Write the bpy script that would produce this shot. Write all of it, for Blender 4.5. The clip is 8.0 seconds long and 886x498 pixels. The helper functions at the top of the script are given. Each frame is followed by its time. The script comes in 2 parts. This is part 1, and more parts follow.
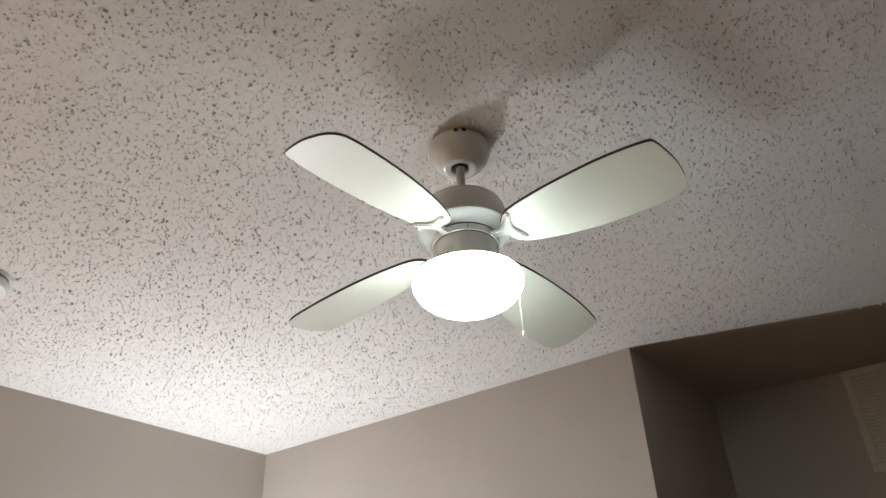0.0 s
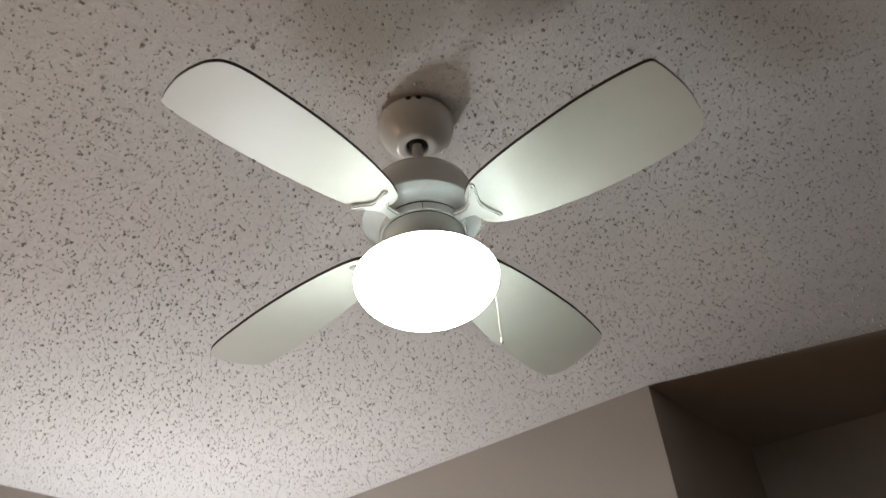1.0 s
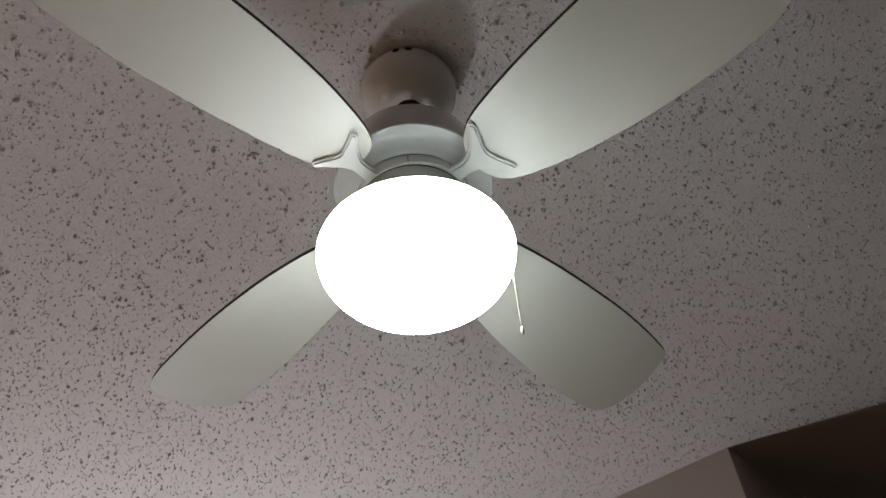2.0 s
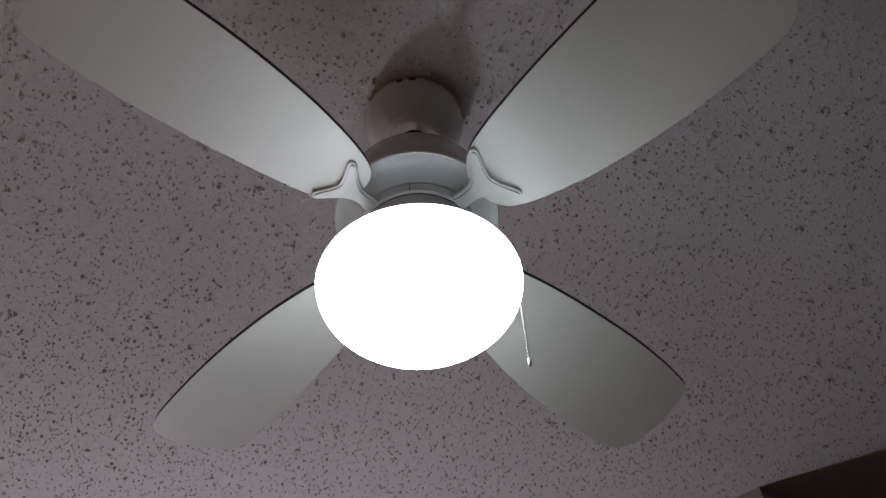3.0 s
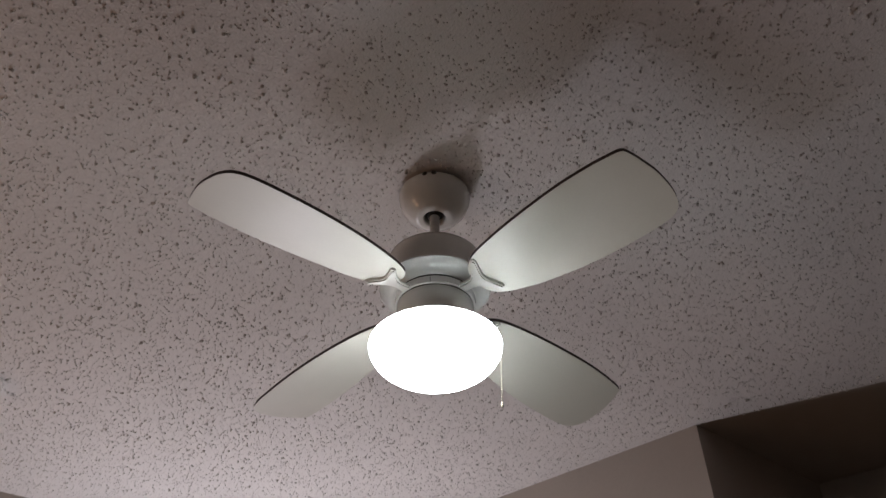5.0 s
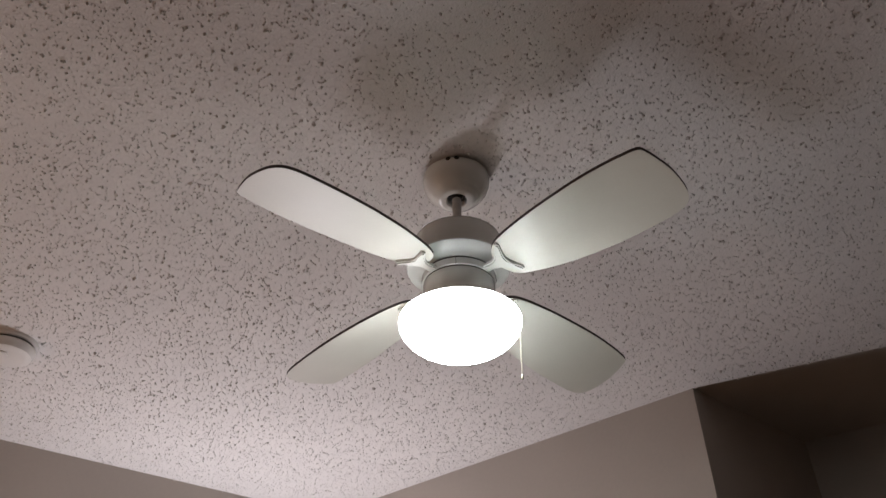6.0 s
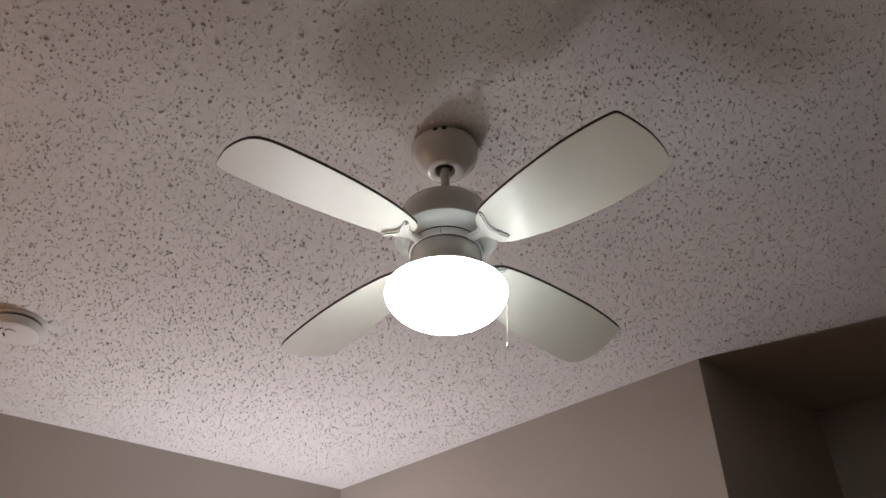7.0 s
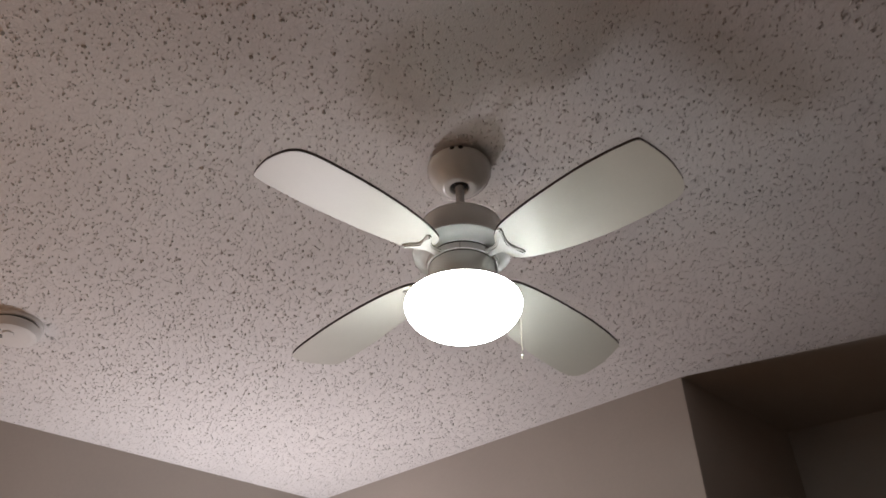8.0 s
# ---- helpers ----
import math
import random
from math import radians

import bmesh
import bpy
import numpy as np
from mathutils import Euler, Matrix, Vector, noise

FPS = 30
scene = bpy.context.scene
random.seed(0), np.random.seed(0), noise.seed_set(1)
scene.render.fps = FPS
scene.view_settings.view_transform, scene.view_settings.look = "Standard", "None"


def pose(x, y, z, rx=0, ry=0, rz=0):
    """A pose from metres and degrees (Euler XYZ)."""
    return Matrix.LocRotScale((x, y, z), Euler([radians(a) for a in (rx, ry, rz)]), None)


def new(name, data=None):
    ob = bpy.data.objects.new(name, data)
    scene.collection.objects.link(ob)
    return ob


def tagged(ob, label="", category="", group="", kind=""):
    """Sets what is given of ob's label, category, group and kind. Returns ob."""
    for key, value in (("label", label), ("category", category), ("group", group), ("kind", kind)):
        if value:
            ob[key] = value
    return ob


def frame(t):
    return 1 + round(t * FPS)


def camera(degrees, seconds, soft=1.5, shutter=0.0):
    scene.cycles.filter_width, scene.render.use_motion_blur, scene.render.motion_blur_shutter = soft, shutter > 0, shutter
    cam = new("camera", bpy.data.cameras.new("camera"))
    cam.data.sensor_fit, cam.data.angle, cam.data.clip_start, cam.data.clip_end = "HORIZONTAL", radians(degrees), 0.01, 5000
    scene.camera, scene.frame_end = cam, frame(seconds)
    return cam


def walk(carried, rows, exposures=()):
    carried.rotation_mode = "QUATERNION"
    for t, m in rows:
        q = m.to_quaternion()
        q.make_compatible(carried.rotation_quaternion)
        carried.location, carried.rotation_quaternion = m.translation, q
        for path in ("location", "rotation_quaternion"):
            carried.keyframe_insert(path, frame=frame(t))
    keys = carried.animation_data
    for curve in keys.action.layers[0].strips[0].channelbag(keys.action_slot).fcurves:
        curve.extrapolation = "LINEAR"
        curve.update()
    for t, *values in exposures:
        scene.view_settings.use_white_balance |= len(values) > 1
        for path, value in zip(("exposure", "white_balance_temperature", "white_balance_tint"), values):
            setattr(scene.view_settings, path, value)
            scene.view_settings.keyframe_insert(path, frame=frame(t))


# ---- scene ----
# The camera: one lens, looking up at the fan, in, closer and back out again.
CEIL = 2.41


def ceiling_z(y):
    """The ceiling rises very slightly towards the far corner."""
    return CEIL + 0.027 * y


cam = camera(57.3, 8.0, soft=1.5, shutter=0.3)
ROWS = [
    (0.0, -0.0912, -1.4085, 1.1693, -0.171, 34.179, 2.352),
    (0.5, -0.0329, -1.2362, 1.2171, 0.320, 36.166, 3.119),
    (1.0, 0.0110, -1.0031, 1.2639, 2.296, 39.892, 4.025),
    (1.5, 0.0121, -0.7650, 1.3288, 4.522, 44.526, 4.247),
    (1.7, 0.0307, -0.6865, 1.3430, 5.408, 46.015, 3.904),
    (2.8, 0.0894, -0.5858, 1.3816, 8.407, 50.638, 2.660),
    (3.0, 0.0831, -0.5913, 1.3737, 8.551, 50.849, 2.687),
    (3.5, 0.0633, -0.6834, 1.3524, 8.089, 50.019, 2.512),
    (4.0, 0.0656, -0.8334, 1.3066, 7.743, 47.320, 2.362),
    (4.2, 0.0905, -0.9096, 1.3043, 7.784, 45.807, 2.063),
    (5.3, 0.1770, -1.1924, 1.2351, 8.480, 39.918, 0.472),
    (5.5, 0.1563, -1.2235, 1.2281, 8.225, 39.157, 0.381),
    (6.0, 0.1300, -1.2600, 1.2276, 7.763, 37.914, 0.669),
    (6.5, 0.1593, -1.2551, 1.2227, 8.138, 37.202, 0.808),
    (7.0, 0.2032, -1.2369, 1.2152, 9.805, 36.438, 0.306),
    (7.5, 0.1656, -1.2199, 1.1869, 10.084, 36.982, -0.219),
    (8.0, 0.0992, -1.3000, 1.1709, 6.499, 37.657, 0.609),
]
EXPOSURES = [(0.0, 0.27, 6080, 4), (1.0, -0.13, 6130, 6), (1.7, -0.63, 6180, 9), (2.8, -1.34, 5750, 17), (3.5, -1.56, 5750, 20), (4.2, -1.52, 5950, 20),
             (5.3, -0.54, 6200, 16), (6.5, -0.4, 6270, 16), (8.0, -0.38, 6330, 16)]
walk(cam, [(t, pose(x, y, z, 90 + pitch, roll, yaw)) for t, x, y, z, yaw, pitch, roll in ROWS], EXPOSURES)

# A dark evening outside: the fan's own lamp and two lamps below the view light the room.
world = bpy.data.worlds.new("world")
world.use_nodes = True
world.node_tree.nodes["Background"].inputs["Color"].default_value = (0.02, 0.02, 0.025, 1)
world.node_tree.nodes["Background"].inputs["Strength"].default_value = 0.2
scene.world = world
BOWL_LIGHT = 37.0
# The room's second lamp stands low near the far corner, below the view; the fan throws its shadow away from it.
lamp = new("corner_lamp", bpy.data.lights.new("corner_lamp", "POINT"))
lamp.data.energy, lamp.data.shadow_soft_size, lamp.data.color = 49.0, 0.12, (0.98, 0.96, 0.97)
lamp.location = (-1.02, 1.66, 1.24)
# A dim warm lamp at the other end of the room, behind and beside the viewer, tints the shadows brown.
warm = new("warm_lamp", bpy.data.lights.new("warm_lamp", "POINT"))
warm.data.energy, warm.data.shadow_soft_size, warm.data.color = 15.0, 0.16, (1.0, 0.56, 0.27)
warm.location = (-2.30, -0.55, 1.10)


# ---- materials ----
def material(name, colour, rough=0.6, metal=0.0, spread=0.08, scale=6.0, fine=120.0, bump=0.0, bump_scale=200.0, coat=0.0, island=0.0):
    """A procedural surface: two scales of colour variation, roughness variation and fine relief."""
    m = bpy.data.materials.new(name)
    m.use_nodes = True
    n, l = m.node_tree.nodes, m.node_tree.links
    b = n["Principled BSDF"]
    b.inputs["Roughness"].default_value = rough
    b.inputs["Metallic"].default_value = metal
    b.inputs["Coat Weight"].default_value = coat
    tc = n.new("ShaderNodeTexCoord")
    big = n.new("ShaderNodeTexNoise")
    big.inputs["Scale"].default_value, big.inputs["Detail"].default_value = scale, 4
    small = n.new("ShaderNodeTexNoise")
    small.inputs["Scale"].default_value, small.inputs["Detail"].default_value = fine, 3
    l.new(tc.outputs["Object"], big.inputs["Vector"])
    l.new(tc.outputs["Object"], small.inputs["Vector"])
    add = n.new("ShaderNodeMath")
    add.operation = "MULTIPLY_ADD"
    add.inputs[1].default_value = 0.4
    l.new(small.outputs["Fac"], add.inputs[0])
    l.new(big.outputs["Fac"], add.inputs[2])
    ramp = n.new("ShaderNodeMapRange")
    ramp.inputs["From Min"].default_value, ramp.inputs["From Max"].default_value = 0.45, 0.95
    ramp.inputs["To Min"].default_value, ramp.inputs["To Max"].default_value = 1 - spread, 1 + spread
    l.new(add.outputs[0], ramp.inputs["Value"])
    mul = n.new("ShaderNodeVectorMath")
    mul.operation = "SCALE"
    mul.inputs[0].default_value = colour
    l.new(ramp.outputs["Result"], mul.inputs["Scale"])
    l.new(mul.outputs["Vector"], b.inputs["Base Color"])
    rr = n.new("ShaderNodeMapRange")
    rr.inputs["To Min"].default_value, rr.inputs["To Max"].default_value = max(0.02, rough - 0.08), min(1, rough + 0.08)
    l.new(big.outputs["Fac"], rr.inputs["Value"])
    l.new(rr.outputs["Result"], b.inputs["Roughness"])
    if island:
        geo = n.new("ShaderNodeNewGeometry")
        isl = n.new("ShaderNodeMapRange")
        isl.inputs["To Min"].default_value, isl.inputs["To Max"].default_value = 1 - island, 1.0
        l.new(geo.outputs["Random Per Island"], isl.inputs["Value"])
        both = n.new("ShaderNodeVectorMath")
        both.operation = "SCALE"
        l.new(mul.outputs["Vector"], both.inputs[0])
        l.new(isl.outputs["Result"], both.inputs["Scale"])
        l.new(both.outputs["Vector"], b.inputs["Base Color"])
    if bump:
        tex = n.new("ShaderNodeTexNoise")
        tex.inputs["Scale"].default_value, tex.inputs["Detail"].default_value = bump_scale, 4
        l.new(tc.outputs["Object"], tex.inputs["Vector"])
        bp = n.new("ShaderNodeBump")
        bp.inputs["Strength"].default_value, bp.inputs["Distance"].default_value = bump, 0.002
        l.new(tex.outputs["Fac"], bp.inputs["Height"])
        l.new(bp.outputs["Normal"], b.inputs["Normal"])
    return m


CEILING = material("textured_ceiling_paint", (0.74, 0.715, 0.695), 0.9, spread=0.07, scale=1.2, fine=180, bump=0.8, bump_scale=240)
# Lumps toned a little darker, each differently, painting in their specks of shade.
LUMP = material("shade_toned_ceiling_lump", (0.715, 0.69, 0.665), 0.95, spread=0.08, scale=1.5, fine=300, island=0.14)
WALL = material("taupe_wall_paint", (0.465, 0.418, 0.372), 0.8, spread=0.05, scale=2.0, fine=90, bump=0.25, bump_scale=350)
FLOOR = material("oak_floor", (0.10, 0.055, 0.028), 0.5, spread=0.2, scale=3, fine=40)
ENAMEL = material("white_enamel", (0.70, 0.705, 0.675), 0.20, spread=0.03, scale=8, fine=150, coat=0.3)
SATIN = material("white_satin_bracket_paint", (0.69, 0.685, 0.64), 0.42, spread=0.03, scale=12, fine=180)
BLADE = material("white_blade_laminate", (0.66, 0.645, 0.575), 0.40, spread=0.04, scale=9, fine=240, bump=0.06, bump_scale=500)
# Near-black colour paints the shade on blade edges turned from the lamps.
EDGE = material("shade_dark_edge", (0.05, 0.04, 0.035), 0.7, spread=0.3, scale=30)
DARK = material("dark_gap", (0.02, 0.018, 0.016), 0.8, spread=0.2, scale=40)
STEEL = material("steel_rod_paint", (0.5, 0.5, 0.48), 0.3, spread=0.05, scale=20)
BRASS = material("nickel_bead_chain", (0.26, 0.23, 0.18), 0.45, metal=0.8, spread=0.1, scale=60)
PLASTIC = material("white_plastic", (0.75, 0.73, 0.70), 0.4, spread=0.04, scale=10, fine=200)
TRIM = material("painted_metal_trim", (0.62, 0.57, 0.48), 0.5, spread=0.06, scale=10)

GLASS = bpy.data.materials.new("lit_frosted_glass")
GLASS.use_nodes = True
_b = GLASS.node_tree.nodes["Principled BSDF"]
_b.inputs["Base Color"].default_value = (0.9, 0.9, 0.88, 1)
_b.inputs["Roughness"].default_value = 0.35
_b.inputs["Emission Color"].default_value = (0.93, 1.0, 0.94, 1)
_b.inputs["Emission Strength"].default_value = BOWL_LIGHT


# ---- mesh helpers ----
def link(name, bm, mat, parent=None, smooth=True, sharp=35):
    me = bpy.data.meshes.new(name)
    bmesh.ops.recalc_face_normals(bm, faces=bm.faces)
    if smooth:
        for fc in bm.faces:
            fc.smooth = True
        for e in bm.edges:
            if len(e.link_faces) == 2 and e.calc_face_angle(0) > radians(sharp):
                e.smooth = False
    bm.to_mesh(me)
    bm.free()
    for m in mat if isinstance(mat, (list, tuple)) else [mat]:
        me.materials.append(m)
    ob = new(name, me)
    ob.parent = parent
    return ob


def part(name, bm, mat, parent, label="", **kw):
    ob = link(name, bm, mat, parent, **kw)
    return tagged(ob, label) if label else ob


def lathe(profile, steps=64, bm=None):
    """Turns (radius, z) round the z axis."""
    bm = bm or bmesh.new()
    rings = []
    for r, z in profile:
        if r < 1e-5:
            rings.append([bm.verts.new((0, 0, z))])
        else:
            rings.append([bm.verts.new((r * math.cos(2 * math.pi * k / steps), r * math.sin(2 * math.pi * k / steps), z)) for k in range(steps)])
    for a, b in zip(rings, rings[1:]):
        for k in range(steps):
            q = [a[k % len(a)], a[(k + 1) % len(a)], b[(k + 1) % len(b)], b[k % len(b)]]
            q = list(dict.fromkeys(q))
            if len(q) > 2:
                bm.faces.new(q)
    return bm


def box_bm(x0, x1, y0, y1, z0, z1, bevel=0.0, bm=None):
    bm = bm or bmesh.new()
    made = bmesh.ops.create_cube(bm, size=1, matrix=Matrix.LocRotScale(((x0 + x1) / 2, (y0 + y1) / 2, (z0 + z1) / 2), None, (x1 - x0, y1 - y0, z1 - z0)))
    if bevel:
        edges = {e for v in made["verts"] for e in v.link_edges}
        bmesh.ops.bevel(bm, geom=list(edges), offset=bevel, segments=2, affect="EDGES")
    return bm


def tube(points, radii, steps=12, bm=None, squash=1.0):
    """A round bar along points with a radius at each; squash flattens it in z."""
    bm = bm or bmesh.new()
    rings = []
    for i, p in enumerate(points):
        a, b = Vector(points[max(i - 1, 0)]), Vector(points[min(i + 1, len(points) - 1)])
        d = (b - a).normalized()
        side = d.cross(Vector((0, 0, 1)))
        side = side.normalized() if side.length > 1e-4 else Vector((1, 0, 0))
        up = side.cross(d).normalized()
        rings.append([bm.verts.new(Vector(p) + radii[i] * (math.cos(w) * side + squash * math.sin(w) * up)) for w in (2 * math.pi * k / steps for k in range(steps))])
    for a, b in zip(rings, rings[1:]):
        for k in range(steps):
            bm.faces.new((a[k], a[(k + 1) % steps], b[(k + 1) % steps], b[k]))
    bm.faces.new(rings[0][::-1])
    bm.faces.new(rings[-1])
    return bm


# ---- the room ----
CORNER, JAMB = Vector((-0.813, 2.082)), Vector((0.614, 1.109))


def along(p, degrees, d):
    return p + d * Vector((math.cos(radians(degrees)), math.sin(radians(degrees))))


LEFT_END = along(CORNER, -132.8, 3.5)
REAR_LEFT = along(LEFT_END, -45.0, 4.2)
EDGE_END = along(JAMB, -18.9, 2.4)
REAR_RIGHT = Vector((3.7, -3.2))
NICHE = along(JAMB, 54.0, 0.88)
NICHE_END = along(NICHE, -29.0, 2.3)
RISE = 0.10


def wall(name, a, b, z0, z1, thick=0.12, mat=WALL, tops=None):
    """An upright wall whose room face runs from a to b, with the room on its left; thickness outwards."""
    d = (b - a).normalized()
    out = Vector((d.y, -d.x)) * thick
    ta, tb = tops or (z1, z1)
    bm = bmesh.new()
    low = [bm.verts.new((p.x, p.y, z0)) for p in (a, b, b + out, a + out)]
    top = [bm.verts.new((p.x, p.y, h)) for p, h in ((a, ta), (b, tb), (b + out, tb), (a + out, ta))]
    bm.faces.new(low[::-1])
    bm.faces.new(top)
    for k in range(4):
        bm.faces.new((low[k], low[(k + 1) % 4], top[(k + 1) % 4], top[k]))
    return tagged(link(name, bm, mat, smooth=False), "taupe painted plaster wall under the textured ceiling", "wall", kind="structure")


wall("wall_back", JAMB, CORNER, 0, 0, tops=(ceiling_z(JAMB.y), ceiling_z(CORNER.y)))
wall("wall_left", CORNER, LEFT_END, 0, 0, tops=(ceiling_z(CORNER.y), ceiling_z(LEFT_END.y)))
wall("wall_rear_left", LEFT_END, REAR_LEFT, 0, 0, tops=(ceiling_z(LEFT_END.y), ceiling_z(REAR_LEFT.y)))
wall("wall_rear", REAR_LEFT, REAR_RIGHT, 0, 0, tops=(ceiling_z(REAR_LEFT.y), ceiling_z(REAR_RIGHT.y)))
wall("wall_right", REAR_RIGHT, EDGE_END, 0, 0, tops=(ceiling_z(REAR_RIGHT.y), ceiling_z(EDGE_END.y)))
wall("wall_niche_side", NICHE, JAMB, 0, 0, tops=(ceiling_z(JAMB.y) + RISE, ceiling_z(JAMB.y)))
wall("wall_niche_back", NICHE_END, NICHE, 0, CEIL + 0.33)
wall("wall_niche_end", EDGE_END, NICHE_END, 0, CEIL + 0.33)


def flat(name, points, z_of, thick, mat, label, category):
    bm = bmesh.new()
    low = [bm.verts.new((p.x, p.y, z_of(p))) for p in points]
    top = [bm.verts.new((p.x, p.y, z_of(p) + thick)) for p in points]
    bm.faces.new(low)
    bm.faces.new(top[::-1])
    for k in range(len(points)):
        bm.faces.new((low[k], low[(k + 1) % len(points)], top[(k + 1) % len(points)], top[k]))
    return tagged(link(name, bm, mat, smooth=False), label, category, kind="structure")


edge_dir = (EDGE_END - JAMB).normalized()
edge_out = Vector((-edge_dir.y, edge_dir.x))
SLOPE = RISE / edge_out.dot(NICHE - JAMB)
flat("ceiling_niche", [JAMB, EDGE_END, NICHE_END, NICHE], lambda p: (ceiling_z(JAMB.y) + SLOPE * edge_out.dot(p - JAMB)) if edge_out.dot(p - JAMB) > 0.01 else ceiling_z(p.y), 0.1, WALL, "smooth taupe painted niche ceiling, rising away", "ceiling")
ROOM = [CORNER, LEFT_END, REAR_LEFT, REAR_RIGHT, EDGE_END, JAMB]
flat("floor", [p for p in ROOM[:5]] + [NICHE_END, NICHE, JAMB], lambda p: -0.05, 0.05, FLOOR, "dark brown oak floor", "floor")


def inside(x, y):
    """Which of the points x, y lie inside the room's outline."""
    hit = np.zeros(len(x), bool)
    for a, b in zip(ROOM, ROOM[1:] + ROOM[:1]):
        cross = (a.y > y) != (b.y > y)
        with np.errstate(divide="ignore", invalid="ignore"):
            at = (b.x - a.x) * (y - a.y) / (b.y - a.y) + a.x
        hit ^= cross & (x < at)
    return hit


def ceiling():
    """The sprayed ceiling: a slab with many thousands of small lumps in the same mesh."""
    rng = np.random.default_rng(4)
    seeds = 100000
    sx, sy = rng.uniform(-2.15, 2.1, seeds), rng.uniform(-0.7, 2.08, seeds)
    heading, number = rng.uniform(0, np.pi, seeds), 1 + (rng.random(seeds) > 0.95) + (rng.random(seeds) > 0.99)
    x, y = [], []
    for k in range(3):
        on = number > k
        x.append(sx[on] + 0.0027 * k * np.cos(heading[on]) + rng.normal(0, 0.0012, on.sum()))
        y.append(sy[on] + 0.0027 * k * np.sin(heading[on]) + rng.normal(0, 0.0012, on.sum()))
    x, y = np.concatenate(x), np.concatenate(y)
    keep = inside(x, y)
    x, y = x[keep], y[keep]
    count = len(x)
    r = np.clip(np.exp(rng.normal(math.log(0.0016), 0.36, count)), 0.0011, 0.0046)
    h = r * rng.uniform(1.15, 2.0, count)
    sides = 5
    turn = rng.uniform(0, 2 * np.pi, count)
    stretch = rng.uniform(0.6, 1.0, count)
    verts = []
    for k, drop in ((1.0, 0.0), (0.66, 0.8), (0.0, 1.0)):
        for step in range(sides if k else 1):
            w = 2 * np.pi * step / sides
            size = r * k * rng.uniform(0.75, 1.25, count)
            px, py = size * math.cos(w), size * stretch * math.sin(w)
            verts.append(np.stack([x + px * np.cos(turn) - py * np.sin(turn), y + px * np.sin(turn) + py * np.cos(turn), ceiling_z(y) + 0.0004 - h * drop], 1))
    per = 2 * sides + 1
    v = np.stack(verts, 1).reshape(-1, 3)
    base = np.arange(count) * per
    tris = []
    for i in range(sides):
        j = (i + 1) % sides
        tris += [(i, sides + i, sides + j), (i, sides + j, j), (sides + i, 2 * sides, sides + j)]
    f = (base[:, None, None] + np.array(tris)[None]).reshape(-1, 3)
    n0 = len(v)
    slab = [(p.x, p.y, ceiling_z(p.y)) for p in ROOM] + [(p.x, p.y, ceiling_z(p.y) + 0.1) for p in ROOM]
    k = len(ROOM)
    ring = [tuple(range(n0, n0 + k)), tuple(range(n0 + 2 * k - 1, n0 + k - 1, -1))]
    ring += [(n0 + i, n0 + (i + 1) % k, n0 + k + (i + 1) % k, n0 + k + i) for i in range(k)]
    me = bpy.data.meshes.new("ceiling")
    me.from_pydata(np.vstack([v, slab]).tolist(), [], f.tolist() + ring)
    me.polygons.foreach_set("use_smooth", [True] * len(f) + [False] * len(ring))
    me.materials.append(CEILING)
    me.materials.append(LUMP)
    # The lumps take the tone with shade in it, the slab the plain paint.
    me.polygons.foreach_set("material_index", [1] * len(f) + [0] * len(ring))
    me.update()
    return tagged(new("ceiling", me), "white sprayed popcorn-textured ceiling with small lumps", "ceiling", kind="structure")


ceiling()


# ---- the ceiling fan ----
def blade_bm():
    """One blade: a thin rounded board, pitched and drooping a little; u runs outwards, v across."""
    upper = [(0.095, 0.026), (0.1035, 0.045), (0.121, 0.0575), (0.150, 0.069), (0.20, 0.083), (0.26, 0.094), (0.32, 0.1005), (0.38, 0.1030), (0.42, 0.1025), (0.442, 0.098)]
    tip = [(0.456, 0.088), (0.466, 0.067), (0.471, 0.030), (0.468, 0.000), (0.463, -0.024), (0.456, -0.035)]
    lower = [(0.43, -0.040), (0.40, -0.0435), (0.35, -0.0465), (0.295, -0.0460), (0.225, -0.043), (0.16, -0.0365), (0.126, -0.029), (0.1055, -0.0145), (0.095, 0.004)]
    knots = upper + tip + lower
    ring, n = [], len(knots)
    for i in range(n):
        p0, p1, p2, p3 = (np.array(knots[(i + k) % n]) for k in (-1, 0, 1, 2))
        for t in (0, 1 / 3, 2 / 3):
            ring.append(tuple(0.5 * (2 * p1 + (p2 - p0) * t + (2 * p0 - 5 * p1 + 4 * p2 - p3) * t * t + (3 * p1 - p0 - 3 * p2 + p3) * t ** 3)))
    bm = bmesh.new()
    for u, v in ring:
        bm.verts.new((u, v, 0))
    face = bm.faces.new(bm.verts)
    bmesh.ops.triangulate(bm, faces=[face])
    out = bmesh.ops.extrude_face_region(bm, geom=bm.faces[:])
    for g in out["geom"]:
        if isinstance(g, bmesh.types.BMVert):
            g.co.z += 0.0065
    for vt in bm.verts:
        u, v = vt.co.x, vt.co.y
        vt.co.z += -0.3155 - 0.058 * (u - 0.11) - 0.24 * (v - 0.02)
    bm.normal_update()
    # Upright sides get the dark colour that stands for their shade.
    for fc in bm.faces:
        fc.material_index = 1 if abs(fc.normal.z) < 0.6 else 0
    return bm


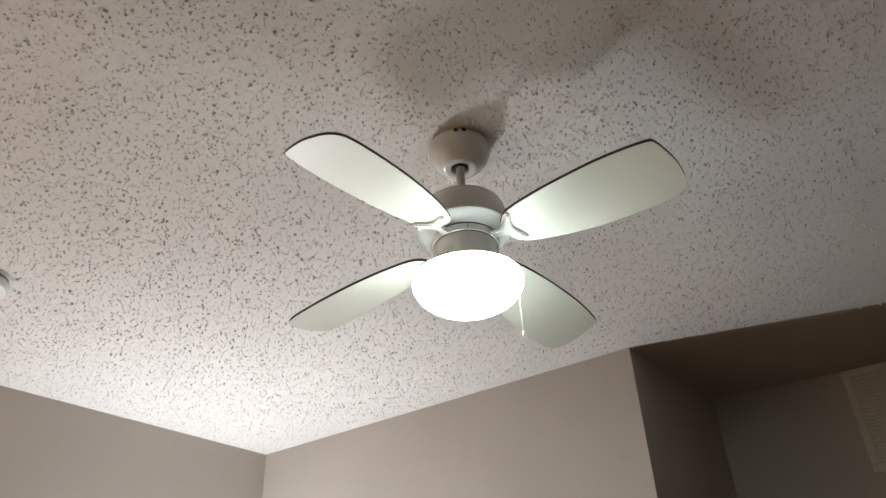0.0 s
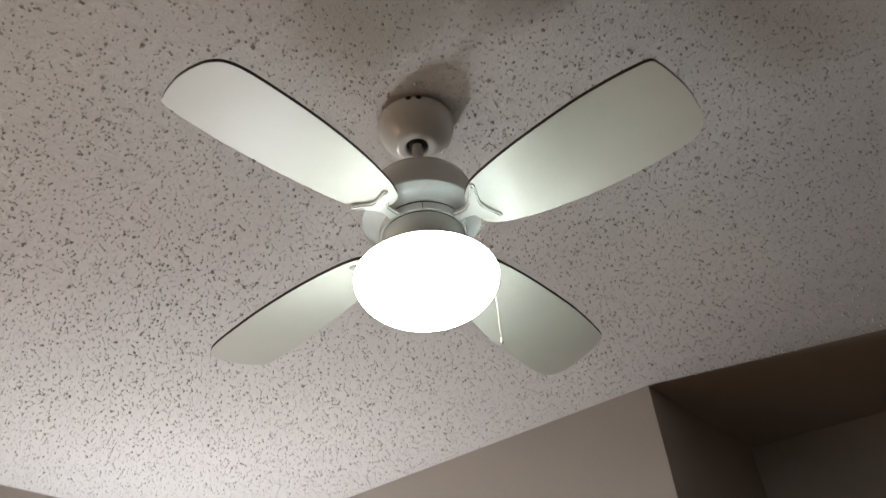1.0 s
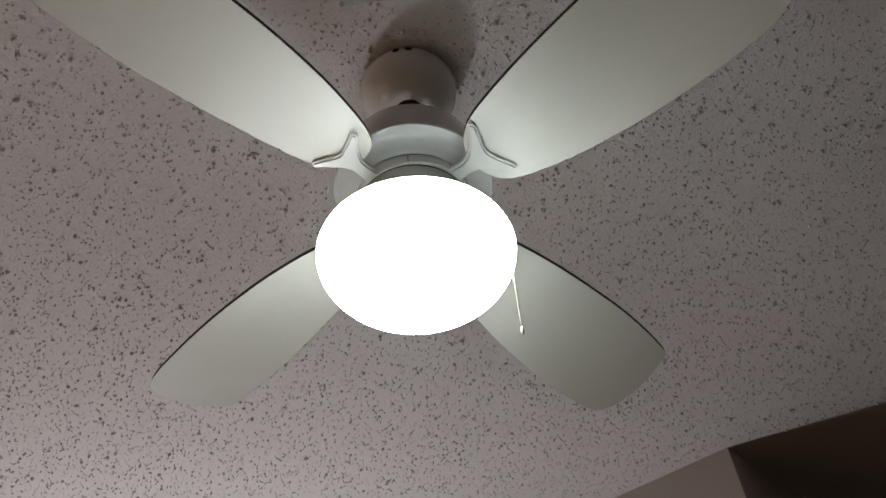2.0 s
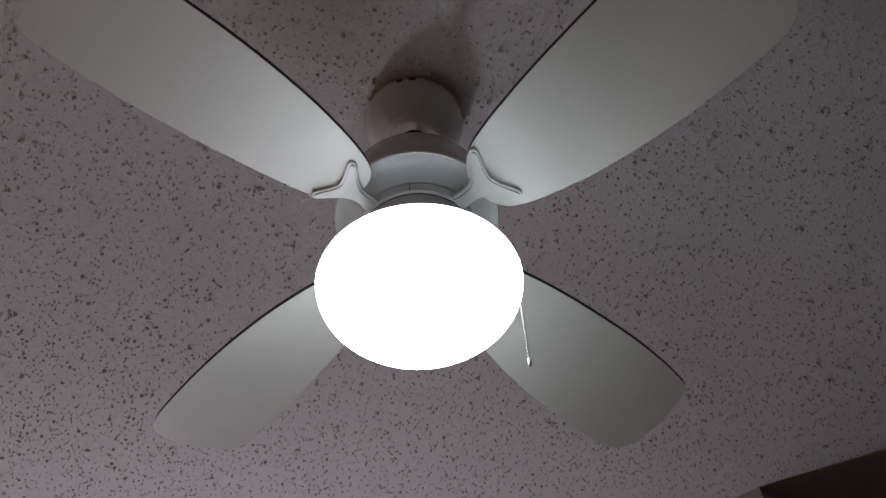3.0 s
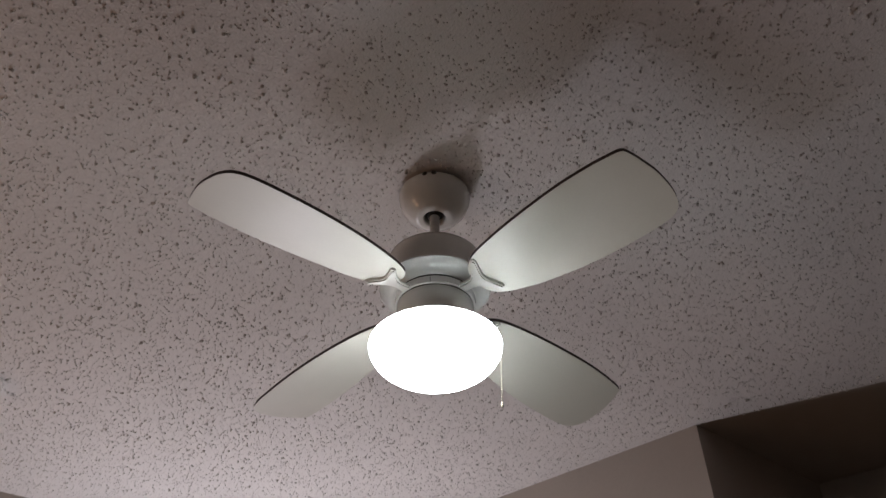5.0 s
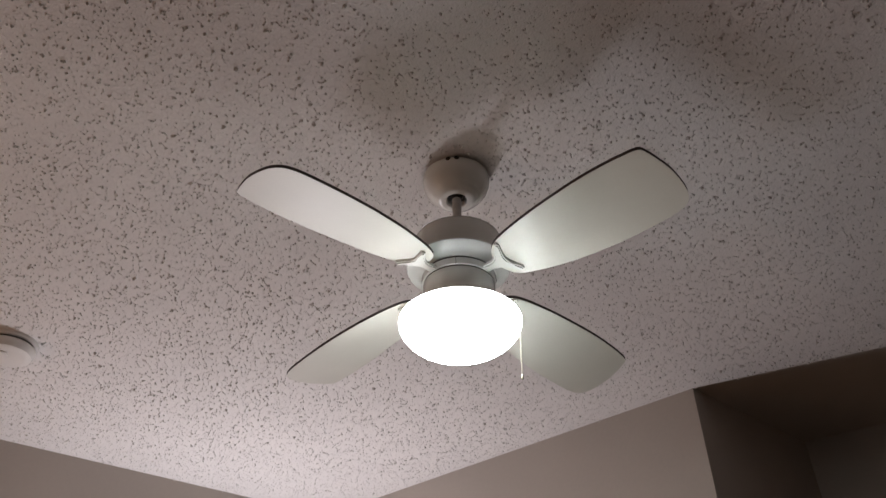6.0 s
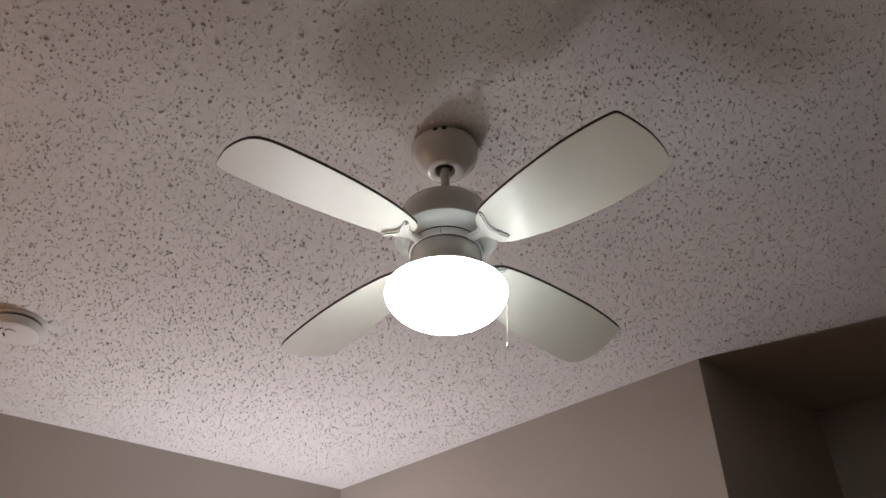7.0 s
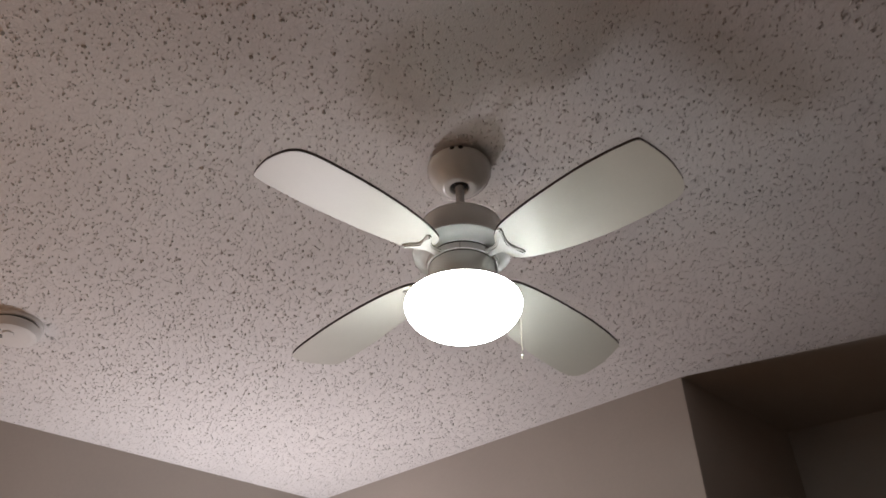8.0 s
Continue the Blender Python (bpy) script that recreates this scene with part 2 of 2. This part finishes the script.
def iron_bm():
    """The blade's bracket: a flat stem from the hub that forks into two prongs under the blade."""
    outline = [(0.060, -0.009), (0.072, -0.0055), (0.084, -0.0025), (0.094, -0.0025), (0.1025, -0.006), (0.111, -0.0130), (0.119, -0.0205), (0.1260, -0.0285), (0.1290, -0.0305),
               (0.1335, -0.0280), (0.1340, -0.0230), (0.1285, -0.0120), (0.1235, -0.003), (0.1205, 0.0050), (0.1205, 0.0110), (0.1230, 0.0190), (0.1265, 0.0290), (0.1310, 0.0400),
               (0.1305, 0.0445), (0.1260, 0.0465), (0.1220, 0.0440), (0.1145, 0.0350), (0.1060, 0.0260), (0.096, 0.0185), (0.084, 0.0150), (0.072, 0.0150), (0.060, 0.0165)]
    bm = bmesh.new()
    for u, v in outline:
        bm.verts.new((u, v, 0))
    low = bm.faces.new(bm.verts)
    out = bmesh.ops.extrude_face_region(bm, geom=[low])
    for g in out["geom"]:
        if isinstance(g, bmesh.types.BMVert):
            g.co.z -= 0.0075
    rim = [e for e in bm.edges if all(v.co.z < -0.003 for v in e.verts)]
    bmesh.ops.bevel(bm, geom=rim, offset=0.0026, segments=2, affect="EDGES")
    bmesh.ops.triangulate(bm, faces=[fc for fc in bm.faces if len(fc.verts) > 4])
    for vt in bm.verts:
        u, v = vt.co.x, vt.co.y
        seat = -0.3155 - 0.058 * (u - 0.11) - 0.24 * (v - 0.02)
        k = min(1, max(0, (u - 0.064) / 0.045))
        k = k * k * (3 - 2 * k)
        vt.co.z += (1 - k) * -0.3085 + k * seat
    return bm


def fan():
    top = tagged(new("ceiling_fan"), "white four-blade ceiling fan with a lit frosted glass bowl, at rest", "ceiling fan")
    top.location = (0, 0, CEIL + 0.03)
    part("mounting_neck", lathe([(0, -0.029), (0.058, -0.029), (0.058, -0.035), (0.055, -0.037), (0.055, -0.050), (0.030, -0.052), (0.030, -0.066), (0, -0.066)], 72), ENAMEL, top, "mounting neck in the shade of the canopy")
    canopy = part("canopy", lathe([(0.0665, -0.0430), (0.0670, -0.0410), (0.0685, -0.0402), (0.0698, -0.0415), (0.0703, -0.047), (0.0690, -0.058), (0.0645, -0.071), (0.0565, -0.0825), (0.0500, -0.0890), (0.0485, -0.0900), (0.0465, -0.0930), (0.0410, -0.0968), (0.0395, -0.0978), (0.0370, -0.1002), (0.0300, -0.1015), (0.0225, -0.1005), (0.0205, -0.098), (0.0205, -0.07), (0.030, -0.068), (0.050, -0.068), (0.0640, -0.056), (0.0665, -0.0430)], 96), ENAMEL, top)
    for w in (-97, -82):
        bm = lathe([(0, 0.0040), (0.0045, 0.0034), (0.0068, 0.0014), (0.0068, -0.006), (0, -0.006)], 20)
        bmesh.ops.transform(bm, matrix=pose(0, 0, 0, 0, 0, w) @ pose(0.0672, 0, -0.0440, 0, 90, 0), verts=bm.verts)
        part("screw", bm, DARK, canopy, "dark canopy screw")
    part("hanger_ball", lathe([(0, -0.06)] + [(0.0185 * math.cos(a), -0.082 + 0.0185 * math.sin(a)) for a in np.linspace(1.2, -1.35, 10)] + [(0, -0.101)], 32), DARK, top, "dark hanger ball")
    part("downrod", lathe([(0, -0.09), (0.0095, -0.09), (0.0095, -0.205), (0, -0.205)], 24), STEEL, top)
    housing = part("motor_housing", lathe([(0, -0.196), (0.020, -0.196), (0.024, -0.198), (0.030, -0.202), (0.060, -0.2045), (0.078, -0.2075), (0.0855, -0.2125), (0.0890, -0.221), (0.0925, -0.237), (0.0960, -0.255), (0.0985, -0.270), (0.0998, -0.2765), (0.1000, -0.2785), (0.0992, -0.2800), (0.0975, -0.2806), (0.0930, -0.2815), (0.0860, -0.2840), (0.0795, -0.2880), (0.0745, -0.2925), (0.0722, -0.2955), (0.0705, -0.2965), (0.056, -0.2965), (0.056, -0.306), (0, -0.306)], 96), ENAMEL, top)
    hub = part("hub_ring", lathe([(0.050, -0.3008), (0.0710, -0.3008), (0.0718, -0.3016), (0.0715, -0.3150), (0.0706, -0.3158), (0.050, -0.3162)], 96), ENAMEL, top)
    for w in (-88, 2, 92, 182):
        bm = box_bm(-0.0004, 0.0004, -0.0003, 0.0004, -0.3150, -0.3018)
        bmesh.ops.transform(bm, matrix=pose(0, 0, 0, 0, 0, w) @ pose(0.0716, 0, 0, 0, 0, 90), verts=bm.verts)
        part("seam", bm, DARK, hub, "fine dark seam")
    part("gap_ring", lathe([(0.0690, -0.2960), (0.0690, -0.3010)], 64), DARK, housing, "dark gap above the hub")
    part("gap_ring", lathe([(0.0680, -0.3158), (0.0680, -0.3184)], 64), DARK, housing, "dark gap below the hub")
    part("switch_housing", lathe([(0.040, -0.3178), (0.0678, -0.3178), (0.0686, -0.3190), (0.0684, -0.345), (0.069, -0.350), (0.070, -0.372), (0.073, -0.379), (0.085, -0.385), (0.099, -0.3885), (0.1065, -0.391), (0.1075, -0.393), (0.1075, -0.397), (0.104, -0.399), (0, -0.399)], 96), ENAMEL, top)
    bowl = [(0.105, -0.3955), (0.1105, -0.3965), (0.1132, -0.3985)]
    bowl += [(0.1140 * math.cos(a), -0.400 - 0.061 * math.sin(a)) for a in np.linspace(0.02, math.pi / 2, 24)]
    part("glass_bowl", lathe(bowl, 96), GLASS, top, "glowing frosted glass bowl")
    for w in (49, 139, 229, 318.4):
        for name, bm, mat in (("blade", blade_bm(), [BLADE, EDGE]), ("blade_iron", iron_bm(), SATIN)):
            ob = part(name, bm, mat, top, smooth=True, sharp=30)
            ob.matrix_basis = pose(0, 0, 0, 0, 0, w)
            if name == "blade":
                tagged(ob, "white blade with shade painted dark on its edge")
    chain = bmesh.new()
    a, b = Vector((0.1080, 0.0450, -0.3960)), Vector((0.1055, 0.0240, -0.5080))
    beads = 23
    for k in range(beads):
        p = a.lerp(b, k / (beads - 1))
        bmesh.ops.create_icosphere(chain, subdivisions=1, radius=0.0014, matrix=Matrix.Translation(p))
    pull = part("pull_chain", chain, BRASS, top, "beaded nickel pull chain")
    bm = lathe([(0, 0.005), (0.0012, 0.004), (0.0020, 0.001), (0.0020, -0.004), (0.001, -0.006), (0, -0.006)], 12)
    bmesh.ops.translate(bm, vec=b, verts=bm.verts)
    part("chain_end", bm, BRASS, pull, "small chain pendant")
    return top


fan()


# ---- the smoke detector ----
def detector():
    top = tagged(new("smoke_detector"), "round white plastic smoke detector on the ceiling", "smoke detector")
    top.location = (-1.312, 0.503, ceiling_z(0.503))
    part("base", lathe([(0, 0), (0.075, 0), (0.075, -0.009), (0.073, -0.012), (0, -0.012)], 64), PLASTIC, top)
    part("gap", lathe([(0.066, -0.012), (0.066, -0.0185)], 64), DARK, top, "dark vent gap")
    cover = part("cover", lathe([(0.064, -0.0182), (0.071, -0.0185), (0.0725, -0.021), (0.070, -0.034), (0.065, -0.042), (0.056, -0.0455), (0.046, -0.047), (0, -0.047)], 64), PLASTIC, top)
    bm = lathe([(0.015, -0.0465), (0.015, -0.0490), (0.0135, -0.0505), (0, -0.051)], 32)
    bmesh.ops.translate(bm, vec=(0.004, -0.022, 0), verts=bm.verts)
    part("test_button", bm, PLASTIC, cover, "round test button")
    for k, (w, d) in enumerate(((205, 0.026), (250, 0.044))):
        bm = box_bm(-0.009, 0.009, -0.0022, 0.0022, -0.0480, -0.0460)
        bmesh.ops.transform(bm, matrix=pose(0, 0, 0, 0, 0, w) @ pose(d, 0, 0, 0, 0, 90), verts=bm.verts)
        part("slot", bm, DARK, cover, "dark vent slot")
    return top


detector()


# ---- the framed wall grille in the niche ----
def grille():
    d = (NICHE_END - NICHE).normalized()
    top = tagged(new("wall_grille"), "pale framed return-air grille on the niche wall", "grille")
    w, h = 0.5, 0.415
    p = along(NICHE, -29.0, 0.51)
    top.matrix_basis = Matrix(((d.x, d.y, 0, p.x), (d.y, -d.x, 0, p.y), (0, 0, 1, CEIL - 0.300), (0, 0, 0, 1)))
    for x0, x1, z0, z1 in ((0, w, h - 0.03, h), (0, w, 0, 0.03), (0, 0.03, 0.03, h - 0.03), (w - 0.03, w, 0.03, h - 0.03)):
        part("frame_bar", box_bm(x0, x1, 0.001, 0.014, z0, z1, 0.003), TRIM, top)
    part("backing", box_bm(0.03, w - 0.03, 0.001, 0.004, 0.03, h - 0.03), TRIM, top)
    for k in range(24):
        z = 0.04 + k * (h - 0.075) / 23
        bm = box_bm(0.031, w - 0.031, -0.001, 0.001, -0.008, 0.008)
        bmesh.ops.transform(bm, matrix=Matrix.Translation((0, 0.0065, z)) @ Matrix.Rotation(radians(78), 4, "X"), verts=bm.verts)
        part("slat", bm, TRIM, top)
    return top


grille()
